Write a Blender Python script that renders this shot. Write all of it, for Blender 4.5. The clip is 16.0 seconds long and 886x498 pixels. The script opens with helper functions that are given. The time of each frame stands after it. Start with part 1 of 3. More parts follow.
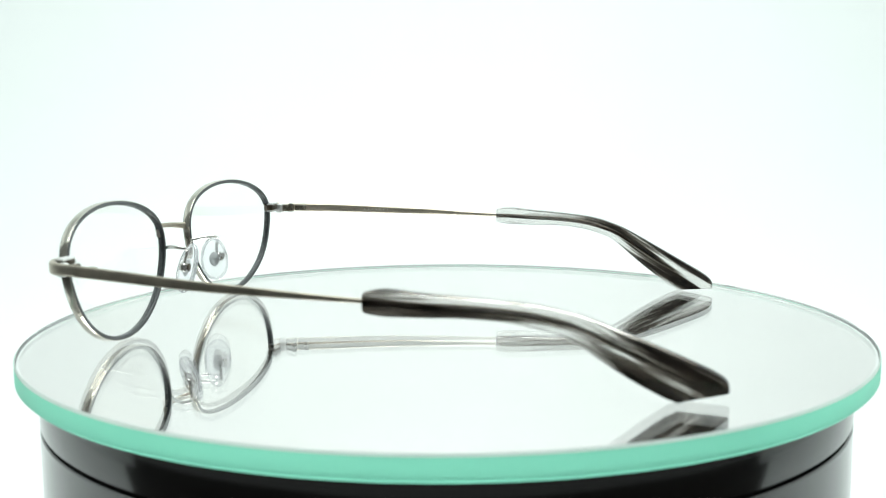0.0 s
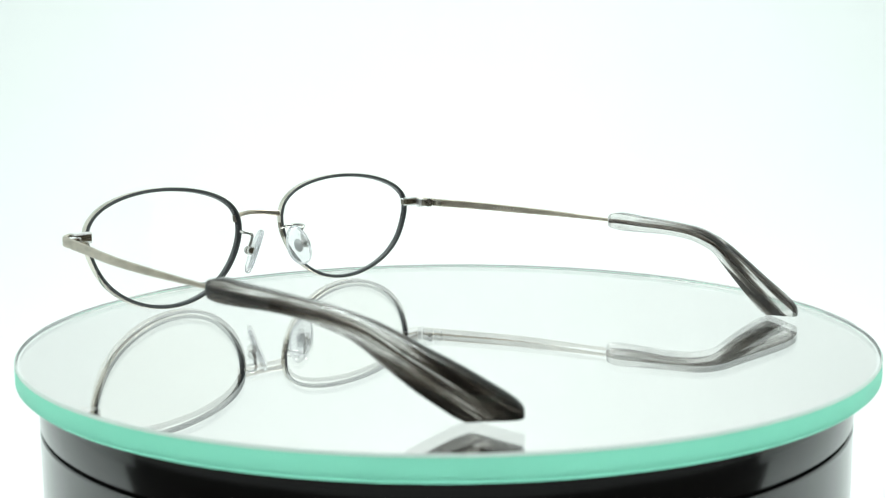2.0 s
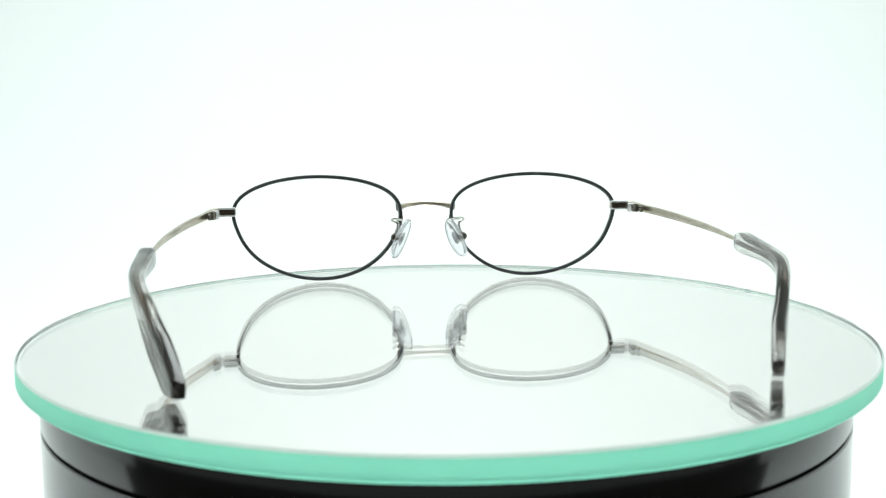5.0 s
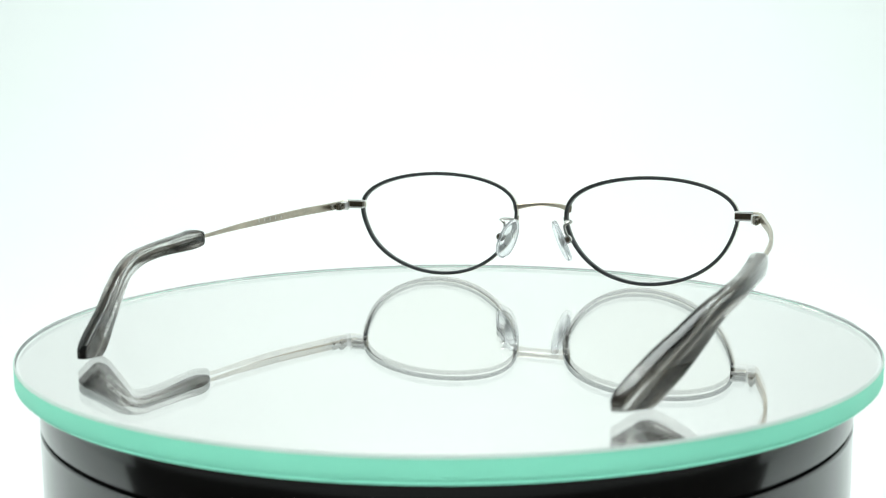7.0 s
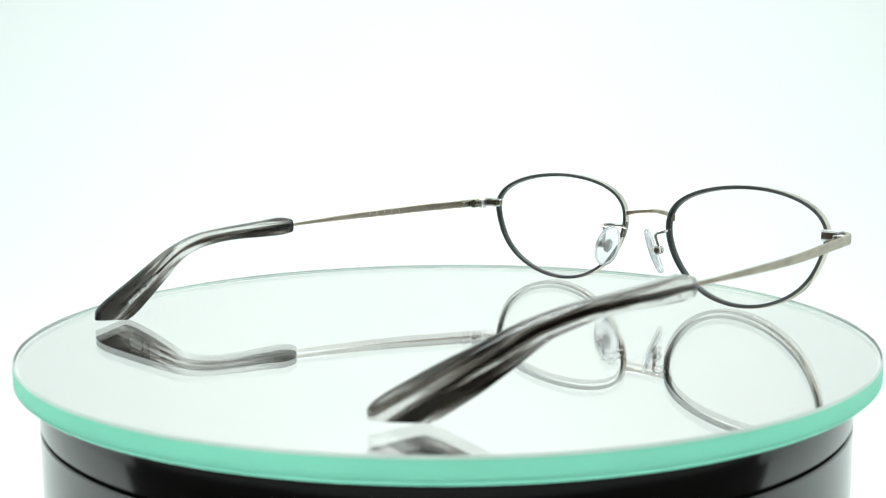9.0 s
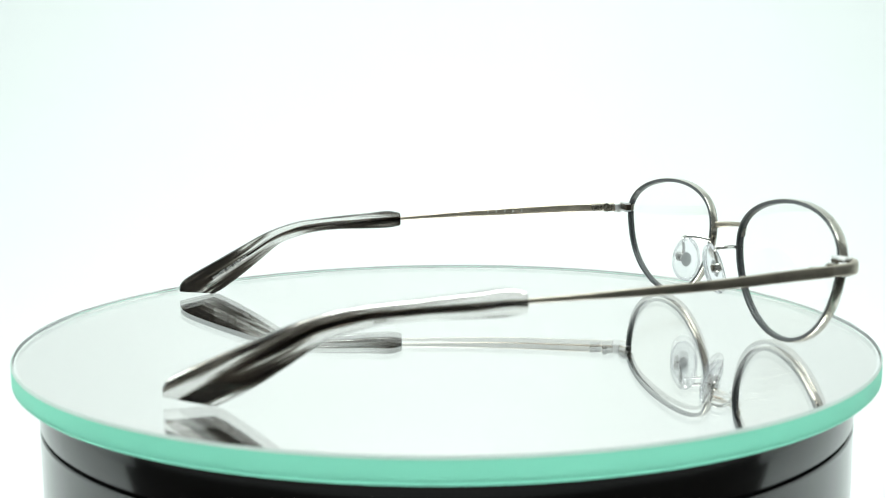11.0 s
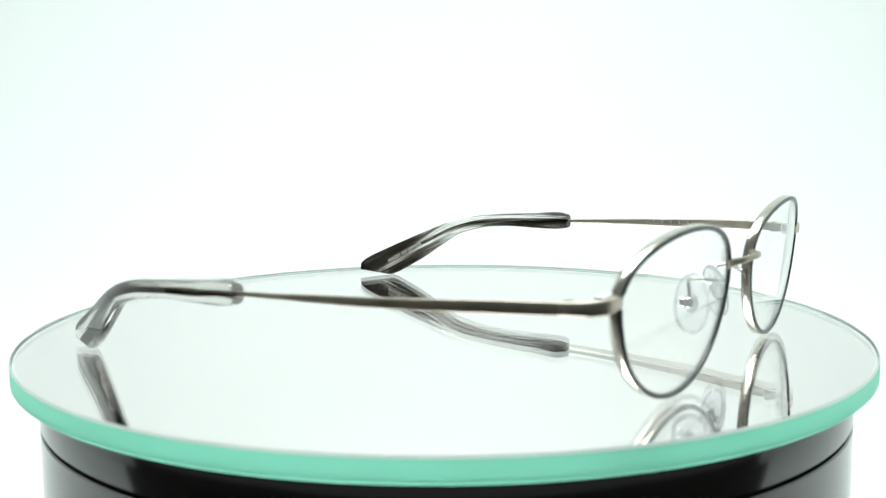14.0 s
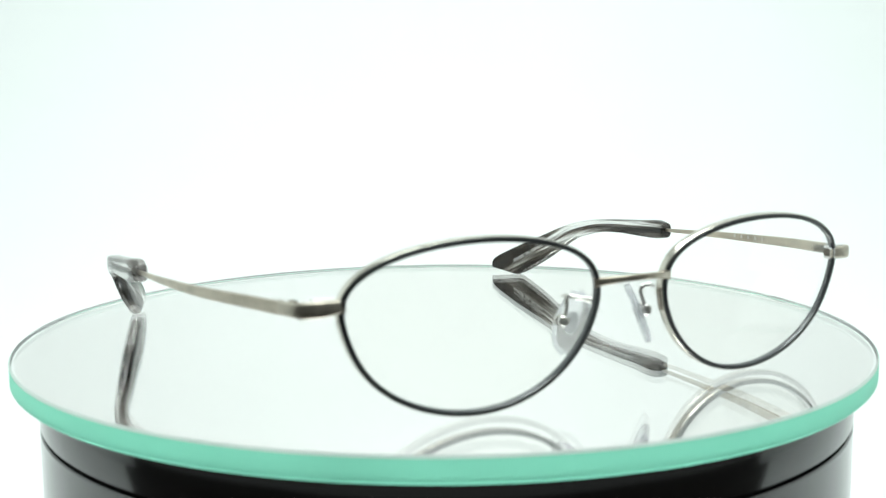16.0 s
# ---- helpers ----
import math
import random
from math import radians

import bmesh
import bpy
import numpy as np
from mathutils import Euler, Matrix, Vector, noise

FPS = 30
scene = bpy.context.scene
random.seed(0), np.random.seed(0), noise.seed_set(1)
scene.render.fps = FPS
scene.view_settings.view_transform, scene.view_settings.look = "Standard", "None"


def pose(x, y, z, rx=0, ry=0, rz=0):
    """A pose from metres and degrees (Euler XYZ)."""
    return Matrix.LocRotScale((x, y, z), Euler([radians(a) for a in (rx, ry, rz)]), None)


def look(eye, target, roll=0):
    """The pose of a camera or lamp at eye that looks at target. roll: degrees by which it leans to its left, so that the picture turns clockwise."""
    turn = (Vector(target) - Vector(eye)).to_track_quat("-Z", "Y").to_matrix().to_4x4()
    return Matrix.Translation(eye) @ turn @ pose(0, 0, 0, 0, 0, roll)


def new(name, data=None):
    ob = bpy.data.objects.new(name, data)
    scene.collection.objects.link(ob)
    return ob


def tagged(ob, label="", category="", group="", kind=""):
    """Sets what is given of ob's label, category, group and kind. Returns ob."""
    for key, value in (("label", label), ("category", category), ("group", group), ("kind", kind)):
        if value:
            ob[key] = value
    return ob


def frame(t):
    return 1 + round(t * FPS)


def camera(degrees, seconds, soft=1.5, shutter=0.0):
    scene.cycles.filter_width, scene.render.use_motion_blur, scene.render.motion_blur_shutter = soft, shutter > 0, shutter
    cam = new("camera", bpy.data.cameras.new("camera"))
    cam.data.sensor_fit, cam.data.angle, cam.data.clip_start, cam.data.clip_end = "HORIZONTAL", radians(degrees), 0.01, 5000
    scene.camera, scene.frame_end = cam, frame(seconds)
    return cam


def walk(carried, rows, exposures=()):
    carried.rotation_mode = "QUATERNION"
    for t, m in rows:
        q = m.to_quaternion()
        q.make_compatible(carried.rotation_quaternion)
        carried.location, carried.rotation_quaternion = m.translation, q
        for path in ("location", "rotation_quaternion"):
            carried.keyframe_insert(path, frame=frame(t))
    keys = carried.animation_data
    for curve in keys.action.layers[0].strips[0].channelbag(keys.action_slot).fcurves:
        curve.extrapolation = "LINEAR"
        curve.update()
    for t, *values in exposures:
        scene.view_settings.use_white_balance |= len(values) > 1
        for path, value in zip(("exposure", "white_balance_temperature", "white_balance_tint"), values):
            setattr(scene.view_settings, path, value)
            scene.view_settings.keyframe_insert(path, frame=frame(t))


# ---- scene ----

# ---------------------------------------------------------------- camera
cam = camera(43.445, 16.0, soft=1.02)
EYE = Vector((0.0, -0.268983, 0.055994))
PAN, PITCH, ROLL = radians(0.1218), radians(-7.8397), -0.3725
AHEAD = Vector((-math.sin(PAN) * math.cos(PITCH), math.cos(PAN) * math.cos(PITCH), math.sin(PITCH)))
STAND = look(EYE, EYE + AHEAD, ROLL)
# close-up lens, focused a little behind the turntable's axis
cam.data.dof.use_dof = True
cam.data.dof.focus_distance = 0.315
cam.data.dof.aperture_fstop = 26.0
walk(cam, [(0.0, STAND), (16.0, STAND)], exposures=[(0.0, 0.0), (16.0, 0.0)])

# ---------------------------------------------------------------- light
world = bpy.data.worlds.new("world")
world.use_nodes = True
world.node_tree.nodes["Background"].inputs["Color"].default_value = (0.9, 1.0, 0.97, 1)
world.node_tree.nodes["Background"].inputs["Strength"].default_value = 0.20
scene.world = world


def area_lamp(name, m, sx, sy, watts, colour):
    lamp = bpy.data.lights.new(name, "AREA")
    lamp.shape, lamp.size, lamp.size_y = "RECTANGLE", sx, sy
    lamp.energy, lamp.color = watts, colour
    ob = new(name, lamp)
    ob.matrix_world = m
    return ob


COOL = (0.915, 1.0, 0.985)
area_lamp("led_panel_back", look((0, 0.14, 0.53), (0, 0.14, 0)), 0.34, 0.30, 2.62, COOL)
area_lamp("led_panel_front", look((0, -0.05, 0.53), (0, -0.05, 0)), 0.44, 0.08, 0.9, COOL)


# ---------------------------------------------------------------- materials
def material(name):
    m = bpy.data.materials.new(name)
    m.use_nodes = True
    n = m.node_tree.nodes
    return m, n, m.node_tree.links, n["Principled BSDF"]


def set_in(node, **values):
    for key, value in values.items():
        node.inputs[key.replace("_", " ")].default_value = value


def noise_of(n, l, scale, stretch=(1, 1, 1), detail=4.0, rough=0.55, turn=(0, 0, 0)):
    tc = n.new("ShaderNodeTexCoord")
    mp = n.new("ShaderNodeMapping")
    mp.inputs["Scale"].default_value = stretch
    mp.inputs["Rotation"].default_value = turn
    nz = n.new("ShaderNodeTexNoise")
    nz.inputs["Scale"].default_value = scale
    nz.inputs["Detail"].default_value = detail
    nz.inputs["Roughness"].default_value = rough
    l.new(tc.outputs["Object"], mp.inputs["Vector"])
    l.new(mp.outputs["Vector"], nz.inputs["Vector"])
    return nz


def ramp_of(n, l, source, stops):
    r = n.new("ShaderNodeValToRGB")
    e = r.color_ramp.elements
    while len(e) < len(stops):
        e.new(0.5)
    for el, (at, c) in zip(e, stops):
        el.position, el.color = at, (*c, 1)
    l.new(source, r.inputs["Fac"])
    return r


def bump_of(n, l, source, b, strength, distance):
    bp = n.new("ShaderNodeBump")
    bp.inputs["Strength"].default_value = strength
    bp.inputs["Distance"].default_value = distance
    l.new(source, bp.inputs["Height"])
    l.new(bp.outputs["Normal"], b.inputs["Normal"])


def mat_metal(name, base, rough, grain=(1, 1, 1), tarnish=0.18):
    """Plated nickel alloy: slight tarnish, fine brushing."""
    m, n, l, b = material(name)
    big = noise_of(n, l, 420.0 if tarnish > 0.2 else 220.0, (1, max(0.35, grain[1]), 1), 4.0, 0.65)
    dark = tuple(c * (1 - tarnish) for c in base)
    r = ramp_of(n, l, big.outputs["Fac"], [(0.35, dark), (0.65, base)])
    l.new(r.outputs["Color"], b.inputs["Base Color"])
    fine = noise_of(n, l, 2600.0, grain, 3.0)
    rr = n.new("ShaderNodeMapRange")
    set_in(rr, To_Min=rough * 0.8, To_Max=rough * 1.25)
    l.new(fine.outputs["Fac"], rr.inputs["Value"])
    l.new(rr.outputs["Result"], b.inputs["Roughness"])
    bump_of(n, l, fine.outputs["Fac"], b, 0.12, 0.00005)
    set_in(b, Metallic=1.0)
    return m


def mat_plain(name, base, rough, spec=0.5, var=0.12, scale=150.0, bump=0.05, coat=0.0):
    m, n, l, b = material(name)
    big = noise_of(n, l, scale, (1, 1, 1), 4.0)
    r = ramp_of(n, l, big.outputs["Fac"], [(0.3, tuple(c * (1 - var) for c in base)), (0.7, tuple(min(1, c * (1 + var)) for c in base))])
    l.new(r.outputs["Color"], b.inputs["Base Color"])
    fine = noise_of(n, l, scale * 12, (1, 1, 1), 3.0)
    bump_of(n, l, fine.outputs["Fac"], b, bump, 0.0001)
    set_in(b, Roughness=rough)
    b.inputs["Specular IOR Level"].default_value = spec
    b.inputs["Coat Weight"].default_value = coat
    return m


def mat_glass(name, tint, ior, rough=0.0):
    m, n, l, b = material(name)
    set_in(b, Roughness=rough, IOR=ior)
    b.inputs["Base Color"].default_value = (*tint, 1)
    b.inputs["Transmission Weight"].default_value = 1.0
    return m


def mat_milky(name, tint, clear, ior, rough):
    """Soft clear plastic: part of the light goes straight through, the rest is scattered on its way."""
    m, n, l, b = material(name)
    nz = noise_of(n, l, 260.0, (1, 1, 1), 3.0)
    r = ramp_of(n, l, nz.outputs["Fac"], [(0.3, tuple(c * 0.94 for c in tint)), (0.7, tint)])
    l.new(r.outputs["Color"], b.inputs["Base Color"])
    set_in(b, Roughness=rough, IOR=ior)
    b.inputs["Transmission Weight"].default_value = 1.0
    scatter_into(n, l, b, r.outputs["Color"], 1.0 - clear)
    return m


def scatter_into(n, l, b, colour, share):
    """Lets a share of the light through a surface spread out."""
    tr = n.new("ShaderNodeBsdfTranslucent")
    mx = n.new("ShaderNodeMixShader")
    mx.inputs["Fac"].default_value = share
    l.new(colour, tr.inputs["Color"])
    l.new(b.outputs["BSDF"], mx.inputs[1])
    l.new(tr.outputs["BSDF"], mx.inputs[2])
    l.new(mx.outputs["Shader"], n["Material Output"].inputs["Surface"])


def mat_acetate():
    """Marbled grey and clear cellulose acetate; the streaks run along the temple tip ("along": length, width, height)."""
    m, n, l, b = material("marbled_acetate")
    at = n.new("ShaderNodeAttribute")
    at.attribute_name = "along"
    layers = []
    for scale, shift in (((0.026, 0.10, 0.50), 3.1), ((0.060, 0.22, 1.45), 8.7)):
        mp = n.new("ShaderNodeMapping")
        mp.inputs["Scale"].default_value = scale
        mp.inputs["Location"].default_value = (shift, shift * 0.3, shift * 0.7)
        l.new(at.outputs["Vector"], mp.inputs["Vector"])
        st = n.new("ShaderNodeTexNoise")
        set_in(st, Scale=1.0, Detail=2.0, Roughness=0.45, Distortion=0.35)
        l.new(mp.outputs["Vector"], st.inputs["Vector"])
        layers.append(st.outputs["Fac"])
    mx = n.new("ShaderNodeMix")
    mx.inputs["Factor"].default_value = 0.35
    l.new(layers[0], mx.inputs["A"])
    l.new(layers[1], mx.inputs["B"])
    tone = n.new("ShaderNodeAttribute")
    tone.attribute_name = "tone"
    total = n.new("ShaderNodeMath")
    wide = n.new("ShaderNodeMath")
    wide.operation = "MULTIPLY_ADD"
    wide.inputs[1].default_value, wide.inputs[2].default_value = 1.25, -0.125
    l.new(mx.outputs["Result"], wide.inputs[0])
    l.new(wide.outputs["Value"], total.inputs[0])
    l.new(tone.outputs["Fac"], total.inputs[1])
    r = ramp_of(n, l, total.outputs["Value"], [(0.42, (0.017, 0.013, 0.010)), (0.47, (0.075, 0.06, 0.048)), (0.515, (0.34, 0.32, 0.30)), (0.57, (0.90, 0.89, 0.87))])
    l.new(r.outputs["Color"], b.inputs["Base Color"])
    set_in(b, Roughness=0.025, IOR=1.49)
    b.inputs["Transmission Weight"].default_value = 0.96
    scatter_into(n, l, b, r.outputs["Color"], 0.13)
    return m


def mat_glass_edge(name, lo, hi, through_colour, inner_colour, share):
    """Ground edge of the float glass: the tint of light leaving the plate is put into its colours."""
    m, n, l, b = material(name)
    nz = noise_of(n, l, 90.0, (1, 1, 3), 3.0)
    r = ramp_of(n, l, nz.outputs["Fac"], [(0.3, lo), (0.7, hi)])
    tr = n.new("ShaderNodeBsdfTranslucent")
    mx = n.new("ShaderNodeMixShader")
    mx.inputs["Fac"].default_value = 0.75
    l.new(r.outputs["Color"], b.inputs["Base Color"])
    tr.inputs["Color"].default_value = (*through_colour, 1)
    set_in(b, Roughness=0.25)
    out = n["Material Output"]
    l.new(b.outputs["BSDF"], mx.inputs[1])
    l.new(tr.outputs["BSDF"], mx.inputs[2])
    clear = n.new("ShaderNodeBsdfPrincipled")
    clear.inputs["Base Color"].default_value = (*inner_colour, 1)
    clear.inputs["Transmission Weight"].default_value = 1.0
    set_in(clear, Roughness=0.06, IOR=1.52)
    both = n.new("ShaderNodeMixShader")
    both.inputs["Fac"].default_value = share
    l.new(mx.outputs["Shader"], both.inputs[1])
    l.new(clear.outputs["BSDF"], both.inputs[2])
    l.new(both.outputs["Shader"], out.inputs["Surface"])
    return m


SILVER = mat_metal("brushed_silver_metal", (0.74, 0.70, 0.62), 0.20, (1, 1, 1), 0.18)
WARM_METAL = mat_metal("warm_silver_endpiece", (0.62, 0.565, 0.475), 0.40, (1, 0.3, 1), 0.3)
TEMPLE_METAL = mat_metal("antique_silver_temple", (0.53, 0.47, 0.385), 0.34, (1, 0.08, 1), 0.28)
HINGE = mat_metal("worn_hinge_metal", (0.36, 0.325, 0.27), 0.26, (1, 1, 1), 0.35)
POLISHED = mat_metal("polished_nickel", (0.74, 0.72, 0.69), 0.12)
BROWN_METAL = mat_metal("dark_screw_block", (0.11, 0.09, 0.065), 0.3)
CORE = mat_metal("dark_bronze_core", (0.15, 0.122, 0.098), 0.35)
GRAPHITE = mat_plain("graphite_enamel", (0.038, 0.042, 0.044), 0.30, 0.5, 0.15, 300.0, 0.03)
ACETATE = mat_acetate()
LENS = mat_glass("clear_lens", (1.0, 0.998, 0.985), 1.25)
PAD = mat_milky("clear_silicone", (0.965, 0.975, 0.99), 0.84, 1.14, 0.05)
PAD_RIM = mat_milky("clear_silicone_lip", (0.985, 0.99, 1.0), 0.88, 1.3, 0.03)
INSERT = mat_milky("pale_pad_insert", (0.74, 0.75, 0.75), 0.25, 1.3, 0.2)
SATIN = mat_metal("satin_white_metal", (0.86, 0.86, 0.85), 0.5)
PLATE = mat_glass("float_glass", (0.994, 1.0, 0.997), 1.52)
EDGE = mat_glass_edge("green_glass_edge", (0.11, 0.60, 0.37), (0.14, 0.66, 0.42), (0.215, 0.60, 0.45), (0.15, 0.74, 0.47), 0.0)
BEVEL = mat_glass_edge("frosted_glass_bevel", (0.58, 0.74, 0.67), (0.62, 0.78, 0.71), (0.76, 0.88, 0.82), (0.92, 0.96, 0.94), 0.2)
MIRROR, _n, _l, _b = material("silvering")
set_in(_b, Metallic=1.0, Roughness=0.0)
_b.inputs["Base Color"].default_value = (1.0, 0.972, 0.966, 1)
BLACK = mat_plain("black_gloss_plastic", (0.010, 0.008, 0.0075), 0.13, 0.8, 0.2, 60.0, 0.02, 0.25)
GROOVE = mat_plain("black_matt_gap", (0.006, 0.006, 0.006), 0.7, 0.2, 0.1, 80.0, 0.02)
SHEET = mat_plain("white_seamless_sheet", (0.86, 0.88, 0.87), 0.8, 0.2, 0.012, 6.0, 0.02)
TABLE = mat_plain("unseen_dark_table", (0.016, 0.015, 0.014), 0.55, 0.3, 0.25, 30.0, 0.05)
INK = mat_plain("pale_grey_print", (0.82, 0.82, 0.80), 0.5, 0.3, 0.1, 400.0, 0.0)
GREY_INK = mat_plain("grey_print", (0.56, 0.55, 0.51), 0.5, 0.3, 0.1, 400.0, 0.0)


# ---------------------------------------------------------------- mesh helpers
MM = 0.001


def part(name, bm, mat, parent, label="", smooth=True, angle=35.0):
    """One bmesh as ONE mesh object under a thing or a part."""
    me = bpy.data.meshes.new(name)
    bmesh.ops.recalc_face_normals(bm, faces=bm.faces)
    for f in bm.faces:
        f.smooth = smooth
    if smooth:
        for e in bm.edges:
            if len(e.link_faces) == 2 and e.calc_face_angle(0) > radians(angle):
                e.smooth = False
    bm.to_mesh(me)
    bm.free()
    for one in mat if isinstance(mat, (list, tuple)) else (mat,):
        me.materials.append(one)
    ob = new(name, me)
    if parent:
        ob.parent = parent
    if label:
        tagged(ob, label)
    return ob


def loft(bm, rings, closed=False, caps=True):
    """Skin over rings of equally many points."""
    vs = [[bm.verts.new(Vector(p)) for p in ring] for ring in rings]
    k = len(vs[0])
    count = len(vs)
    for i in range(count if closed else count - 1):
        a, b = vs[i], vs[(i + 1) % count]
        for j in range(k):
            bm.faces.new((a[j], a[(j + 1) % k], b[(j + 1) % k], b[j]))
    if caps and not closed:
        bm.faces.new(vs[0])
        bm.faces.new(vs[-1])


def rounded(w, h, c, steps=3):
    """Outline of a w x h bar whose corners are rounded by c, round the origin."""
    out = []
    c = min(c, 0.499 * w, 0.499 * h)
    for cx, cy, a0 in ((w / 2 - c, h / 2 - c, 0), (-w / 2 + c, h / 2 - c, 90), (-w / 2 + c, -h / 2 + c, 180), (w / 2 - c, -h / 2 + c, 270)):
        for i in range(steps + 1):
            a = radians(a0 + 90 * i / steps)
            out.append((cx + c * math.cos(a), cy + c * math.sin(a)))
    return out


def smooth_path(points, per=6):
    """Catmull-Rom through rows of numbers of any length."""
    rows = [np.array(p, float) for p in points]
    rows = [2 * rows[0] - rows[1]] + rows + [2 * rows[-1] - rows[-2]]
    out = []
    for i in range(1, len(rows) - 2):
        p0, p1, p2, p3 = rows[i - 1: i + 3]
        for j in range(per):
            t = j / per
            out.append(0.5 * (2 * p1 + (p2 - p0) * t + (2 * p0 - 5 * p1 + 4 * p2 - p3) * t ** 2 + (3 * p1 - p0 - 3 * p2 + p3) * t ** 3))
    out.append(rows[-2])
    return out


def sweep(bm, path, width, height, corner, up=(0, 0, 1), steps=3):
    """A bar along path (mm). width lies across, height along up; both may be lists."""
    path = [Vector(p) for p in path]
    rings = []
    for i, p in enumerate(path):
        t = (path[min(i + 1, len(path) - 1)] - path[max(i - 1, 0)]).normalized()
        side = t.cross(Vector(up)).normalized()
        above = side.cross(t)
        w = width[i] if isinstance(width, (list, tuple)) else width
        h = height[i] if isinstance(height, (list, tuple)) else height
        rings.append([(p + side * a + above * b) * MM for a, b in rounded(w, h, corner, steps)])
    loft(bm, rings)


def ball(bm, centre, rx, ry, rz, turn=None, n=14):
    m = Matrix.Translation(Vector(centre) * MM) @ (turn or Matrix()) @ Matrix.Diagonal((rx * MM, ry * MM, rz * MM, 1))
    bmesh.ops.create_uvsphere(bm, u_segments=n, v_segments=max(6, n // 2 + 1), radius=1.0, matrix=m)


def rod(bm, a, b, r, n=12):
    a, b = Vector(a), Vector(b)
    d = b - a
    m = Matrix.Translation((a + b) / 2 * MM) @ d.to_track_quat("Z", "Y").to_matrix().to_4x4()
    bmesh.ops.create_cone(bm, cap_ends=True, segments=n, radius1=r * MM, radius2=r * MM, depth=d.length * MM, matrix=m)


def block(bm, m, sx, sy, sz, bevel=0.0):
    geom = bmesh.ops.create_cube(bm, size=1.0, matrix=m @ Matrix.Diagonal((sx * MM, sy * MM, sz * MM, 1)))
    if bevel:
        edges = list({e for v in geom["verts"] for e in v.link_edges})
        bmesh.ops.bevel(bm, geom=edges, offset=bevel * MM, segments=2, profile=0.5, affect="EDGES")


def lathe(profile, n=192):
    """A turned solid from (r, z) rows in mm, closed at both ends on the axis when r is 0."""
    bm = bmesh.new()
    rings = []
    for r, z in profile:
        rings.append([bm.verts.new((r * MM * math.cos(2 * math.pi * i / n), r * MM * math.sin(2 * math.pi * i / n), z * MM)) for i in range(n)])
    for a, b in zip(rings, rings[1:]):
        for i in range(n):
            bm.faces.new((a[i], a[(i + 1) % n], b[(i + 1) % n], b[i]))
    bm.faces.new(rings[0])
    bm.faces.new(rings[-1])
    return bm


# ---------------------------------------------------------------- the backdrop and an assumed light box
FLOOR_Z = -0.062
BOX_X, BACK_Y, FRONT_Y, TOP_Z = 0.42, 0.50, -0.10, 0.55


def build_box():
    # one white sheet: table, soft bend, back wall
    bm = bmesh.new()
    line = [(-0.078, FLOOR_Z), (0.25, FLOOR_Z)]
    for i in range(1, 13):
        a = radians(90 * i / 12)
        line.append((0.25 + 0.25 * math.sin(a), FLOOR_Z + 0.25 - 0.25 * math.cos(a)))
    line.append((BACK_Y, TOP_Z))
    rows = []
    for off in (0.0, 0.004):
        rows.append([[bm.verts.new((x, y + off * (1 if z > FLOOR_Z + 0.1 else 0), z - off * (1 if z <= FLOOR_Z + 0.1 else 0))) for x in (-BOX_X, BOX_X)] for y, z in line])
    for r in rows:
        for a, b in zip(r, r[1:]):
            bm.faces.new((a[0], a[1], b[1], b[0]))
    part_ob = part("backdrop", bm, SHEET, None)
    tagged(part_ob, "seamless white backdrop sheet curving up behind the turntable", "backdrop", kind="structure")
    # unseen dark surface, added to darken what drum and temples reflect
    bm = bmesh.new()
    bmesh.ops.create_cube(bm, size=1.0, matrix=Matrix.Translation((0, -0.10, FLOOR_Z - 0.021)) @ Matrix.Diagonal((1.5, 1.4, 0.032, 1)))
    tagged(part("table", bm, TABLE, None, smooth=False), "unseen dark table top assumed under the backdrop, darkens reflections", "table", kind="structure")
    # unseen white sides, added to bounce light and fill sideways reflections
    for name, x0, x1 in (("unseen_wall_left", -BOX_X - 0.006, -BOX_X - 0.001), ("unseen_wall_right", BOX_X + 0.001, BOX_X + 0.006)):
        bm = bmesh.new()
        bmesh.ops.create_cube(bm, size=1.0, matrix=Matrix.Translation(((x0 + x1) / 2, (BACK_Y + FRONT_Y) / 2, (TOP_Z + FLOOR_Z) / 2)) @ Matrix.Diagonal((x1 - x0, BACK_Y - FRONT_Y + 0.01, TOP_Z - FLOOR_Z + 0.01, 1)))
        tagged(part(name, bm, SHEET, None, smooth=False), "unseen white side wall of the assumed light box, bounces light", "wall", kind="structure")
    # unseen white lid, added to bounce the lamps' light back down
    bm = bmesh.new()
    bmesh.ops.create_cube(bm, size=1.0, matrix=Matrix.Translation((0, (BACK_Y + FRONT_Y) / 2, TOP_Z + 0.008)) @ Matrix.Diagonal((2 * BOX_X + 0.012, BACK_Y - FRONT_Y + 0.01, 0.005, 1)))
    tagged(part("ceiling", bm, SHEET, None, smooth=False), "unseen white ceiling of the assumed light box, bounces light", "ceiling", kind="structure")


# ---------------------------------------------------------------- the turntable
PLATE_R, PLATE_T = 100.0, 5.0


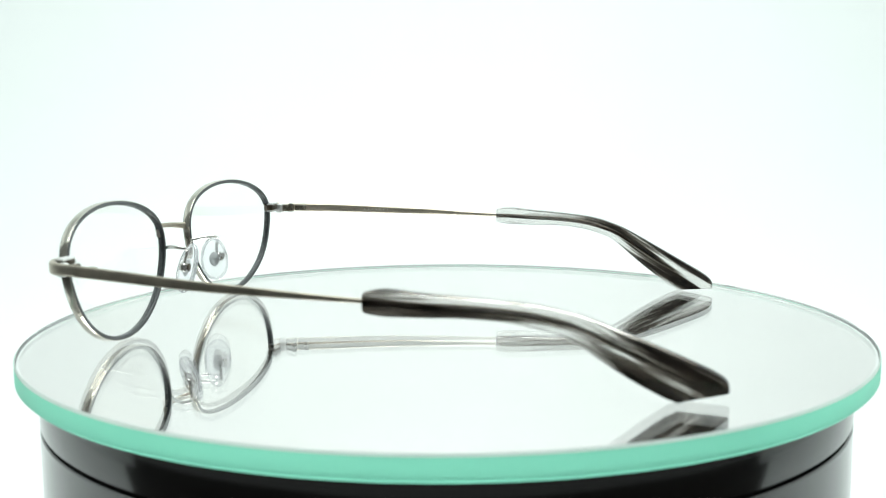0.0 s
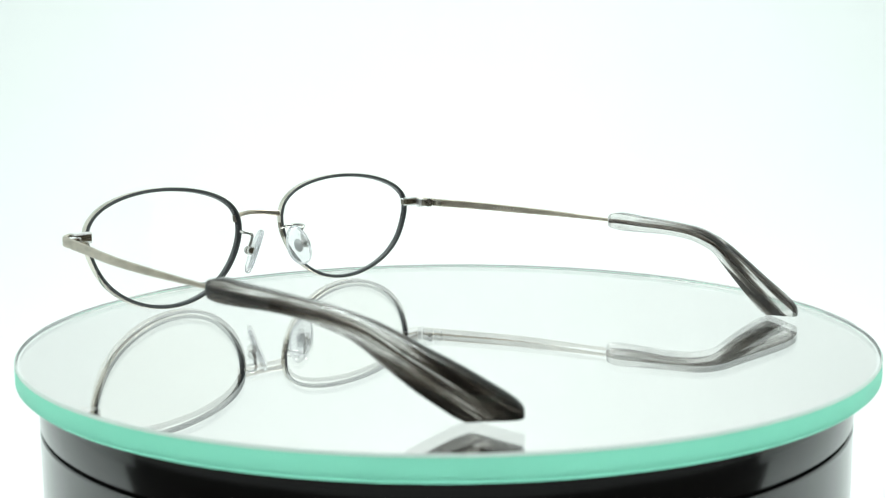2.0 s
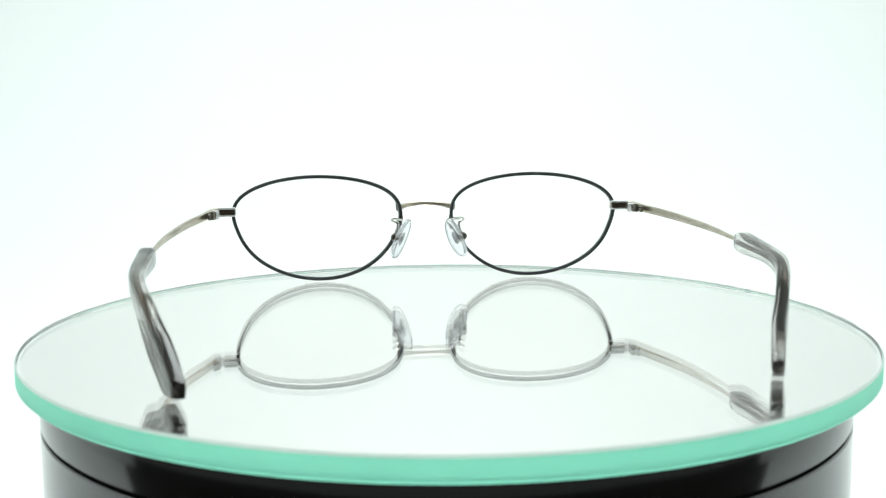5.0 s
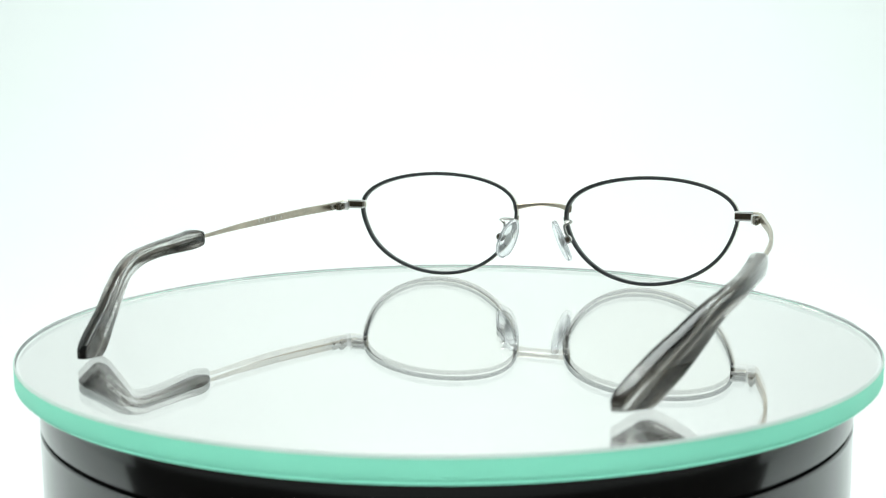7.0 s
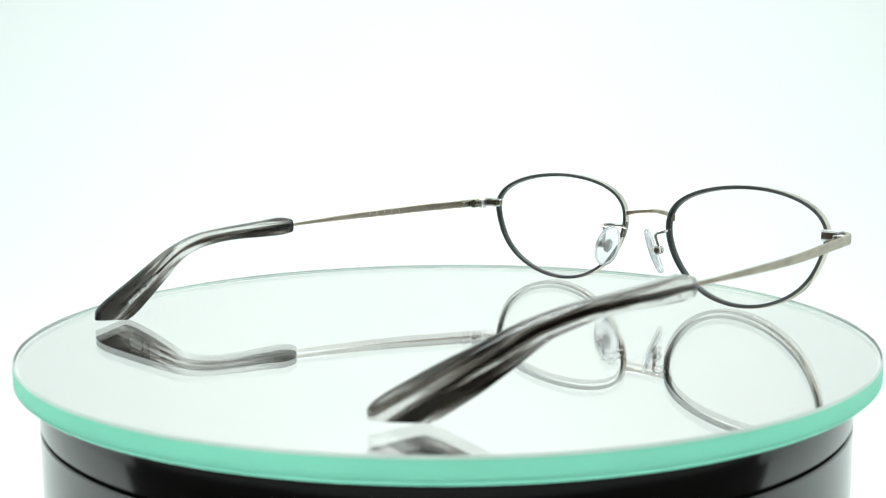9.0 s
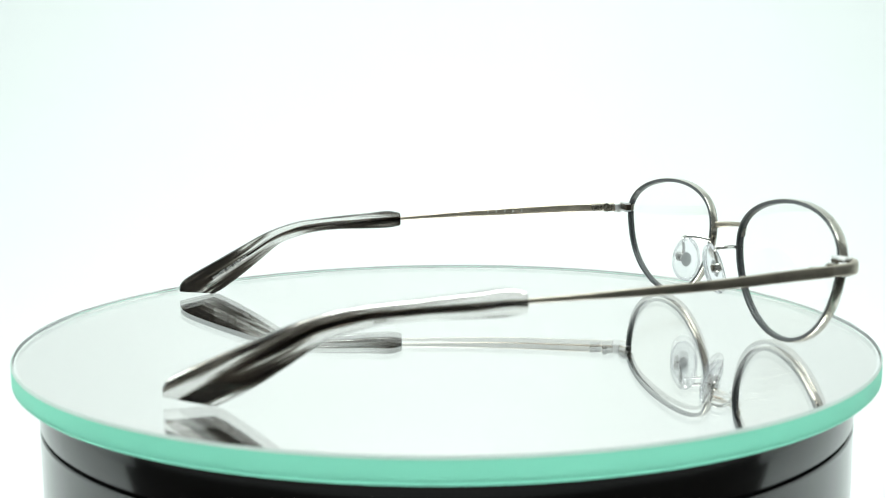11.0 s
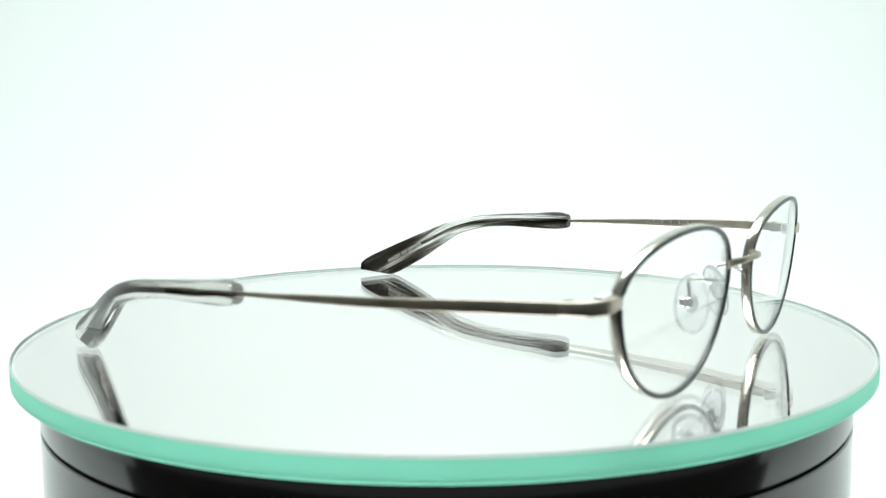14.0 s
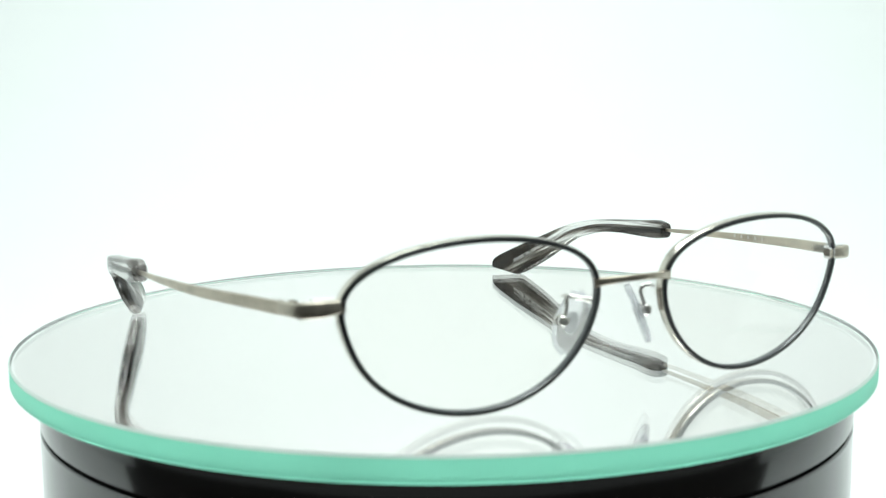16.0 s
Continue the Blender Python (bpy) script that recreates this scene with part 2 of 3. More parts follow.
def build_turntable():
    base = tagged(new("turntable"), "glossy black plastic electric turntable base standing on white sheet", "turntable")
    base.location = (0, 0, FLOOR_Z)
    up = -FLOOR_Z * 1000
    cap_top = up - PLATE_T - 0.15
    gap_z = up - 15.3
    bm = lathe([(90, cap_top - 1.2), (90.5, cap_top - 0.1), (93.6, cap_top - 0.1), (94.6, cap_top - 0.7), (95.0, cap_top - 1.6), (95.0, gap_z + 0.75), (94.7, gap_z + 0.45), (92, gap_z + 0.4)])
    part("platter", bm, BLACK, base, "glossy black rotating platter rim")
    part("gap_ring", lathe([(93.6, gap_z - 0.6), (93.6, gap_z + 0.6)]), GROOVE, base, "dark gap between platter and body")
    bm = lathe([(92, gap_z - 0.4), (94.7, gap_z - 0.45), (95.0, gap_z - 0.75), (95.0, 1.0), (94.0, 0.0)])
    part("body", bm, BLACK, base, "glossy black drum body")
    return base


def build_plate():
    plate = tagged(new("mirror_plate"), "round mirrored glass plate with green ground edge on turntable", "mirror")
    c = 0.35
    bm = bmesh.new()
    n = 256
    prof = [(PLATE_R - c, 0.0), (PLATE_R - 0.15, -c + 0.1), (PLATE_R, -c - 0.25), (PLATE_R, -PLATE_T + 0.5), (PLATE_R - 0.5, -PLATE_T)]
    rings = [[bm.verts.new((r * MM * math.cos(2 * math.pi * i / n), r * MM * math.sin(2 * math.pi * i / n), z * MM)) for i in range(n)] for r, z in prof]
    top = bm.faces.new(rings[0])
    bottom = bm.faces.new(rings[-1])
    for a, b in zip(rings, rings[1:]):
        for i in range(n):
            f = bm.faces.new((a[i], a[(i + 1) % n], b[(i + 1) % n], b[i]))
            f.material_index = 1 if a in (rings[0], rings[1]) else 0
    body = part("glass", bm, [PLATE, BEVEL], plate, "clear float glass with chamfered rim", angle=20)
    body.visible_shadow = False
    # skin added round the ground edge, green like light leaving the glass: total reflection inside the glass hides it
    # from above
    bm = bmesh.new()
    rings = [[bm.verts.new((r * MM * math.cos(2 * math.pi * i / n), r * MM * math.sin(2 * math.pi * i / n), z * MM)) for i in range(n)]
             for r, z in [(PLATE_R + 0.05, -c - 0.2), (PLATE_R + 0.05, -PLATE_T + 0.5), (PLATE_R - 0.45, -PLATE_T - 0.04)]]
    for a, b in zip(rings, rings[1:]):
        for i in range(n):
            bm.faces.new((a[i], a[(i + 1) % n], b[(i + 1) % n], b[i]))
    part("ground_edge", bm, EDGE, plate, "green skin added round the ground edge, coloured like light leaving the glass")
    bm = bmesh.new()
    r = PLATE_R - 1.0
    lower = [bm.verts.new((r * MM * math.cos(2 * math.pi * i / 192), r * MM * math.sin(2 * math.pi * i / 192), (-PLATE_T + 0.6) * MM)) for i in range(192)]
    bm.faces.new(lower)
    part("silvering", bm, MIRROR, plate, "silvered mirror layer under the glass", smooth=False)
    # the plate sits a little off the axis
    for child in plate.children:
        child.location = Vector((0.42, -0.42, 0)) * MM
    return plate


# ---------------------------------------------------------------- the eyeglasses
# place of the glasses on the turning plate: mid-point of the front, at 8 s
GLASSES = pose(0.044192, 0.056621, 0.0, 0, 0, -35.6285)
CX, CZ, WRAP, TILT, BOW = 34.734, 17.90, radians(4.135), radians(4.940), 0.003262
# lens outline as harmonics: cos and sin of u, cos and sin of v
OUTLINE = {1: (26.2517, 0.0, 0.0, 14.7061), 2: (-1.688, 0.5193, 1.349, -1.3376), 3: (-1.2241, 0.3465, -0.5268, -0.5984), 4: (-0.0787, 0.1224, -0.0123, 0.0197)}


def rim_uv(a):
    """Lens outline: u outwards to the temple, v up, in mm."""
    u = sum(c[0] * math.cos(i * a) + c[1] * math.sin(i * a) for i, c in OUTLINE.items())
    v = sum(c[2] * math.cos(i * a) + c[3] * math.sin(i * a) for i, c in OUTLINE.items())
    return Vector((u, v))


def rim_angle(z, nasal=False):
    """The outline's parameter, in degrees, at height z over the plate on the temple or the nose side."""
    span = range(120, 250) if nasal else range(-60, 60)
    best = min(((abs(rim_at(1, *rim_uv(radians(d + f / 10)), 0).z - z), d + f / 10) for d in span for f in range(10)))
    return best[1]


def rim_at(s, u, v, w):
    """A point of the lens plane in the glasses' space (mm). s: -1 or 1 for the wearer's left or right side, w: forwards."""
    w -= BOW * (u * u + v * v - 312.9)
    y = w * math.cos(TILT) + v * math.sin(TILT)
    z = v * math.cos(TILT) - w * math.sin(TILT)
    x = u * math.cos(WRAP) + y * math.sin(WRAP)
    y = -u * math.sin(WRAP) + y * math.cos(WRAP)
    return Vector((s * (CX + x), y, CZ + z))


def rim_normal(a):
    t = rim_uv(a + 0.01) - rim_uv(a - 0.01)
    return Vector((t.y, -t.x)).normalized()


def ring_band(s, lo, hi, half, corner, gaps=(), n=180):
    """A band round the lens from radial offset lo to hi, half its depth; gaps: spans of angle (degrees) left open."""
    bm = bmesh.new()
    prof = rounded(hi - lo, 2 * half, corner, 2)
    spans = []
    if not gaps:
        spans.append([2 * math.pi * i / n for i in range(n)])
    else:
        gaps = sorted(gaps)
        for i, (g0, g1) in enumerate(gaps):
            nxt = gaps[(i + 1) % len(gaps)][0] + (360 if i + 1 == len(gaps) else 0)
            k = max(4, int((nxt - g1) / 360 * n))
            spans.append([radians(g1 + (nxt - g1) * j / k) for j in range(k + 1)])
    for span in spans:
        rings = []
        for a in span:
            p, nn = rim_uv(a), rim_normal(a)
            rings.append([rim_at(s, *(p + nn * ((lo + hi) / 2 + x)), w) * MM for x, w in prof])
        loft(bm, rings, closed=not gaps)
    return bm


def build_lens(s, glasses):
    bm = bmesh.new()
    n, rings = 96, 7
    fronts = []
    for side, off in ((1, 0.75), (-1, -0.75)):
        layer = []
        for k in range(rings + 1):
            f = k / rings
            row = []
            for i in range(n):
                a = 2 * math.pi * i / n
                p = (rim_uv(a) - rim_normal(a) * 0.42) * f
                w = off
                row.append(bm.verts.new(rim_at(s, p.x, p.y, w) * MM))
                if k == 0:
                    break
            layer.append(row)
        for i in range(n):
            bm.faces.new((layer[0][0], layer[1][i], layer[1][(i + 1) % n]))
        for a, b in zip(layer[1:], layer[2:]):
            for i in range(n):
                bm.faces.new((a[i], b[i], b[(i + 1) % n], a[(i + 1) % n]))
        fronts.append(layer[-1])
    for i in range(n):
        bm.faces.new((fronts[0][i], fronts[0][(i + 1) % n], fronts[1][(i + 1) % n], fronts[1][i]))
    ob = part("lens", bm, LENS, glasses, "clear demo lens", angle=50)
    ob.visible_shadow = False
    return ob


SIDE_KEYS_Y = [-137, -126, -119, -112, -106, -100, -92, -76, -72, -50, -30, -9, 0]
SIDE_KEYS_X = [54.2, 58.8, 62.4, 65.7, 68.3, 70.0, 70.9, 71.4, 71.5, 71.5, 69.7, 65.8, 64.8]


SIDE = np.array(smooth_path(list(zip(SIDE_KEYS_Y, SIDE_KEYS_X)), 8))
SPREAD = np.array(smooth_path([(-137, 5.8), (-119, 4.1), (-100, 2.4), (-72, 2.1), (-40, 1.0), (-9, 0.0), (0, 0.0)], 8))


def temple_x(y, s):
    """How far the temple stands off the middle; the wearer's left one is spread a little wider."""
    x = np.interp(y, SIDE[:, 0], SIDE[:, 1])
    if s < 0:
        x += np.interp(y, SPREAD[:, 0], SPREAD[:, 1])
    return s * float(x)


def temple_dz(y, s):
    """The wearer's left side hangs a little lower."""
    return float(np.interp(y, [-137, -112, -72, -9], [0.0, -0.3, -0.6, 0.0])) if s < 0 else 0.0


# upper and lower edge of the temple tip: y, z above, y, z below, thickness
TIP = [(-72.5, 21.1, -72.5, 17.6, 3.0), (-73.2, 21.45, -73.2, 17.3, 3.3), (-76.4, 21.9, -76.4, 16.9, 3.7), (-82.7, 21.3, -82.7, 16.8, 3.6), (-91.7, 20.6, -91.0, 16.8, 3.5),
       (-100.7, 19.7, -98.6, 16.1, 3.3), (-106.1, 18.6, -104.0, 14.8, 3.2), (-112.1, 16.6, -108.4, 13.1, 3.2), (-119.4, 13.1, -113.6, 9.2, 3.2),
       (-127.9, 8.9, -119.3, 5.0, 3.1), (-134.3, 5.6, -125.0, 1.3, 3.0), (-136.8, 3.6, -126.7, 0.5, 2.8), (-137.2, 1.5, -127.4, 0.12, 2.4)]


def tip_rows(s):
    """Tip sections of one side; the wearer's left sleeve starts a little further forward."""
    out = []
    for yt, zt, yb, zb, th in TIP:
        if s < 0:
            yt, yb = (y + float(np.interp(y, [-112, -72], [0.0, 1.2])) for y in (yt, yb))
        out.append((yt, zt, yb, zb, th))
    return smooth_path(out, 5)


def tip_section(w, h, c=0.85, steps=9):
    """Outline of the tip: flat sides and chamfered edges, the sides cut finely for the marbling."""
    c = min(c, 0.4 * w, 0.3 * h)
    side = [-h / 2 + c + (h - 2 * c) * i / steps for i in range(steps + 1)]
    d = 0.3 * c
    out = [(w / 2, b) for b in side] + [(w / 2 - d, h / 2 - d), (w / 2 - c, h / 2), (-w / 2 + c, h / 2), (-w / 2 + d, h / 2 - d)]
    return out + [(-w / 2, b) for b in reversed(side)] + [(-w / 2 + d, -h / 2 + d), (-w / 2 + c, -h / 2), (w / 2 - c, -h / 2), (w / 2 - d, -h / 2 + d)]


def streak_coordinates(rows, start):
    """For each corner of the tip's sections: length along the tip, width, and height over its middle line."""
    line = [((r[0] + r[2]) / 2, (r[1] + r[3]) / 2) for r in rows[:42]]
    line.append((line[-1][0] - 20 * 0.87, line[-1][1] - 20 * 0.49))
    values = []
    for yt, zt, yb, zb, th in rows:
        h = math.dist((yt, zt), (yb, zb))
        for a, b in tip_section(th, h):
            y = (yt + yb) / 2 + (yt - yb) / h * b
            z = (zt + zb) / 2 + (zt - zb) / h * b
            best, run = None, start
            for (y0, z0), (y1, z1) in zip(line, line[1:]):
                d = math.dist((y0, z0), (y1, z1))
                f = min(1.0, max(0.0, ((y - y0) * (y1 - y0) + (z - z0) * (z1 - z0)) / d ** 2))
                off = math.hypot(y - y0 - f * (y1 - y0), z - z0 - f * (z1 - z0))
                side = 1 if (y1 - y0) * (z - z0) - (z1 - z0) * (y - y0) < 0 else -1
                if best is None or off < best[0]:
                    best = (off, run + f * d, side)
                run += d
            values += [best[1], a, best[2] * best[0]]
    return values


def step_up(x, a, b):
    f = min(1.0, max(0.0, (x - a) / (b - a)))
    return f * f * (3 - 2 * f)


def streak_tone(run, h, s):
    """Where this pair's acetate happens to be cut: the left blade is nearly black, the right one has a clear heel."""
    bend, blade = step_up(run, 24, 40), step_up(run, 36, 54)
    if s < 0:
        lower = math.exp(-((h + 2.2) / 0.8) ** 2) * (1 - step_up(run, 48, 60)) * bend
        band = math.exp(-((h + 0.5) / 0.95) ** 2) * (1 - bend)
        vein = math.exp(-((h + 0.2 + 0.05 * (run - 40)) / 0.45) ** 2) * step_up(run, 36, 48)
        return 0.06 - 0.05 * bend - 0.13 * band - 0.108 * blade + 0.12 * lower + 0.11 * vein
    middle = -0.2 - 1.1 * blade
    width = 0.42 + 0.3 * bend + 0.6 * blade
    band = math.exp(-((h - middle) / width) ** 2)
    heel = step_up(run, 46, 56) * math.exp(-((h - 1.5) / 1.4) ** 2)
    back = step_up(run, 34, 46) * math.exp(-((h - 3.4) / 0.6) ** 2)
    return 0.075 - 0.03 * bend - 0.14 * band + 0.11 * heel - 0.07 * back


def build_temple(s, glasses):
    # flat tapered metal side
    stations = [(-9.2, 21.55, 2.35, 1.15), (-22.5, 21.2, 2.25, 0.95), (-37.0, 20.65, 2.0, 0.9), (-52.0, 20.2, 1.6, 0.9), (-63.0, 19.8, 1.15, 0.9), (-73.5, 19.45, 0.9, 0.85)]
    rows = smooth_path(stations, 6)
    bm = bmesh.new()
    sweep(bm, [(temple_x(y, s), y, z + temple_dz(y, s)) for y, z, h, w in rows], [r[3] for r in rows], [r[2] for r in rows], 0.35)
    temple = part("temple", bm, TEMPLE_METAL, glasses, "tapered brushed antique-silver metal temple")
    # marbled tip
    rows = tip_rows(s)
    bm = bmesh.new()
    rings = []
    for yt, zt, yb, zb, th in rows:
        top = Vector((temple_x(yt, s), yt, zt + temple_dz(yt, s)))
        low = Vector((temple_x(yb, s), yb, zb + temple_dz(yb, s)))
        mid, v = (top + low) / 2, (top - low)
        h = v.length
        v.normalize()
        rings.append([(mid + Vector((1, 0, 0)) * a + v * b) * MM for a, b in tip_section(th, h)])
    loft(bm, rings)
    tip = part("temple_tip", bm, ACETATE, temple, "marbled grey and clear acetate temple tip", angle=24)
    along = tip.data.attributes.new("along", "FLOAT_VECTOR", "POINT")
    start = 40.0 if s > 0 else 97.0
    values = streak_coordinates(rows, start)
    along.data.foreach_set("vector", values)
    tone = tip.data.attributes.new("tone", "FLOAT", "POINT")
    tone.data.foreach_set("value", [streak_tone(run - start, h, s) for run, h in zip(values[0::3], values[2::3])])
    core = [(temple_x((r[0] + r[2]) / 2, s), (r[0] + r[2]) / 2, (r[1] + r[3]) / 2 + temple_dz(r[0], s)) for r in rows[1:-14]]
    bm = bmesh.new()
    k = len(core)
    sweep(bm, core, 0.9, [(1.15 + 0.2 * (i / k) ** 2) * min(1.0, 0.1 + (k - 1 - i) / 20) for i in range(k)], 0.3)
    part("core_wire", bm, CORE, temple, "dark metal core wire inside the tip")
    return temple


def build_endpiece(s, glasses):
    path = smooth_path([(57.6, -2.0, 22.1), (60.2, -1.85, 22.05), (62.4, -2.15, 21.95), (64.0, -3.2, 21.85), (65.0, -5.0, 21.75), (65.8, -9.1, 21.6)], 7)
    bm = bmesh.new()
    sweep(bm, [(s * x, y, z) for x, y, z in path], [1.5 - 0.3 * step_up(i, 18, 35) for i in range(len(path))], [2.3 + 0.4 * step_up(i, 0, 12) - 0.33 * step_up(i, 22, 35) for i in range(len(path))], 0.55)
    end = part("endpiece", bm, WARM_METAL, glasses, "silver metal endpiece curving back from rim")
    bm = bmesh.new()
    for z in (21.0, 23.2):
        block(bm, pose(s * 0.0601, -0.0035, z * MM, 0, 0, 0), 5.0, 1.9, 0.55, 0.15)
    part("closing_block", bm, SATIN, end, "bright edges of the rim closing block", angle=30)
    bm = bmesh.new()
    block(bm, pose(s * 0.0598, -0.0035, 0.0221, 0, 0, 0), 4.4, 1.7, 1.7, 0.12)
    for z in (21.75, 22.45):
        block(bm, pose(s * 0.0598, -0.0044, z * MM, 0, 0, 0), 4.2, 0.25, 0.5, 0.08)
    part("screw_block", bm, BROWN_METAL, end, "dark grooved block holding the lens screw", angle=30)
    bm = bmesh.new()
    block(bm, pose(s * 0.0645, -0.0112, 0.0215, 0, 0, -s * 6), 0.9, 3.6, 1.7, 0.25)
    block(bm, pose(s * 0.0637, -0.0067, 0.0215, 0, 0, -s * 8), 1.5, 2.4, 2.1, 0.3)
    part("hinge", bm, HINGE, end, "small dark metal hinge leaf", angle=30)
    bm = bmesh.new()
    block(bm, pose(s * 0.0634, -0.0049, 0.0214, 0, 0, -s * 8), 2.3, 1.9, 2.7, 0.35)
    part("hinge_block", bm, SATIN, end, "bright satin block of the hinge", angle=30)
    for z0, z1 in ((20.4, 21.1), (21.2, 22.0), (22.1, 22.7)):
        bm = bmesh.new()
        rod(bm, (s * 63.9, -8.3, z0), (s * 63.9, -8.3, z1), 0.85, 18)
        part("hinge_barrel", bm, HINGE, end, "dark hinge knuckle", angle=30)
    bm = bmesh.new()
    rod(bm, (s * 63.9, -8.3, 22.65), (s * 63.9, -8.3, 22.95), 0.65, 14)
    part("hinge_screw", bm, POLISHED, end)
    return end


def build_bridge(glasses):
    bm = bmesh.new()
    path = smooth_path([(-8.8, 1.2, 22.1), (-7.3, 2.1, 22.3), (-4.5, 3.9, 22.7), (0, 4.9, 22.95), (4.5, 3.9, 22.7), (7.3, 2.1, 22.3), (8.8, 1.2, 22.1)], 6)
    k = len(path)
    w = [1.5 - 0.45 * math.sin(math.pi * i / (k - 1)) for i in range(k)]
    sweep(bm, path, w, [2.2 - 1.0 * math.sin(math.pi * i / (k - 1)) ** 0.7 for i in range(k)], 0.45)
    part("bridge", bm, TEMPLE_METAL, glasses, "thin arched silver bridge")


def build_pad(s, glasses):
    # pad plane: long axis leans to the nose above, short axis runs back and outwards
    long_axis = Vector((-0.37 * s, -0.10, 0.93)).normalized()
    short = Vector((0.50 * s, -0.86, 0.05))
    short = (short - long_axis * short.dot(long_axis)).normalized()
    face = long_axis.cross(short).normalized()
    c = Vector((8.3 * s, -6.4, 13.35))
    turn = Matrix((short, face, long_axis)).transposed().to_4x4()
    bm = bmesh.new()
    rings = []
    # drop-shaped pad, thicker towards the middle
    for off, f in ((-0.75, 0.80), (-0.6, 0.95), (-0.15, 1.0), (0.25, 0.95), (0.5, 0.82), (0.6, 0.4)):
        ring = []
        for i in range(36):
            a = 2 * math.pi * i / 36
            x, z = 3.5 * f * math.cos(a), 6.4 * f * math.sin(a)
            x *= 1.0 - 0.10 * math.sin(a)
            ring.append((c + turn.to_3x3() @ Vector((x, off + 0.012 * z * z * 0.4, z))) * MM)
        rings.append(ring)
    loft(bm, rings)
    pad = part("nose_pad", bm, PAD, glasses, "clear silicone oval nose pad", angle=60)
    bm = bmesh.new()
    rings = []
    for i in range(48):
        a = 2 * math.pi * i / 48
        x, z = 3.25 * math.cos(a) * (1.0 - 0.10 * math.sin(a)), 6.1 * math.sin(a)
        out = Vector((math.cos(a) / 3.25, 0, math.sin(a) / 6.1)).normalized()
        rings.append([(c + turn.to_3x3() @ (Vector((x, -0.1 + 0.0048 * z * z, z)) + out * (0.34 * math.cos(q)) + Vector((0, 0.62 * math.sin(q), 0)))) * MM
                      for q in (math.pi * k / 5 for k in range(10))])
    loft(bm, rings, closed=True)
    part("pad_lip", bm, PAD_RIM, pad, "clear raised lip of the pad", angle=60)
    outward = 1 if (turn.to_3x3() @ Vector((0, 1, 0))).x * s > 0 else -1
    bm = bmesh.new()
    m = Matrix.Translation((c + face * 0.05 * outward) * MM) @ turn
    ball(bm, (0, 0, 0), 1, 1, 1)
    bmesh.ops.transform(bm, matrix=m @ Matrix.Diagonal((1.35, 0.3, 2.2, 1)), verts=bm.verts)
    part("pad_core", bm, INSERT, pad, "oval metal insert inside the pad")
    box_c = Vector((10.35 * s, -6.6, 13.9))
    bm = bmesh.new()
    ball(bm, box_c + Vector((0, 0.2, 0)), 1.15, 1.3, 1.2, n=20)
    rod(bm, box_c + Vector((0, -0.5, 0)), box_c + Vector((0, -1.2, 0)), 1.2, 24)
    block(bm, pose(*(box_c - Vector((0.9 * s, 0, 0))) * MM), 1.6, 1.3, 1.3, 0.45)
    part("pad_box", bm, POLISHED, pad, "polished metal pad box", angle=30)
    bm = bmesh.new()
    rod(bm, box_c + Vector((0, -1.0, 0)), box_c + Vector((0, -1.4, 0)), 0.8, 16)
    part("pad_screw", bm, BROWN_METAL, pad, "dark slotted pad screw")
    # bent wire arm from the rim
    q = rim_uv(radians(rim_angle(18.6, True)))
    root = rim_at(s, q.x - 0.25, q.y, -0.8)
    bm = bmesh.new()
    path = smooth_path([root + Vector((0, 0.7, -1.2)), root + Vector((0.1 * s, -0.3, -0.3)), (10.0 * s, -3.0, 18.9), (10.9 * s, -5.2, 18.9), (10.2 * s, -6.6, 18.7),
                        (9.3 * s, -6.9, 18.0), (9.4 * s, -6.6, 16.4), (10.1 * s, -6.4, 14.6)], 6)
    sweep(bm, path, 0.85, 0.85, 0.42, up=(0.35, 0.25, 1))
    part("pad_arm", bm, POLISHED, pad, "thin bent metal pad arm")
    bm = bmesh.new()
    rings = []
    a0, a1 = rim_angle(19.6, True), rim_angle(15.4, True)
    for i in range(9):
        a = radians(a0 + (a1 - a0) * i / 8)
        q, nn = rim_uv(a), rim_normal(a)
        rings.append([rim_at(s, *(q + nn * (0.55 + x)), w) * MM for x, w in rounded(0.6, 1.3, 0.2, 2)])
    loft(bm, rings)
    part("solder_plate", bm, HINGE, pad)
    return pad


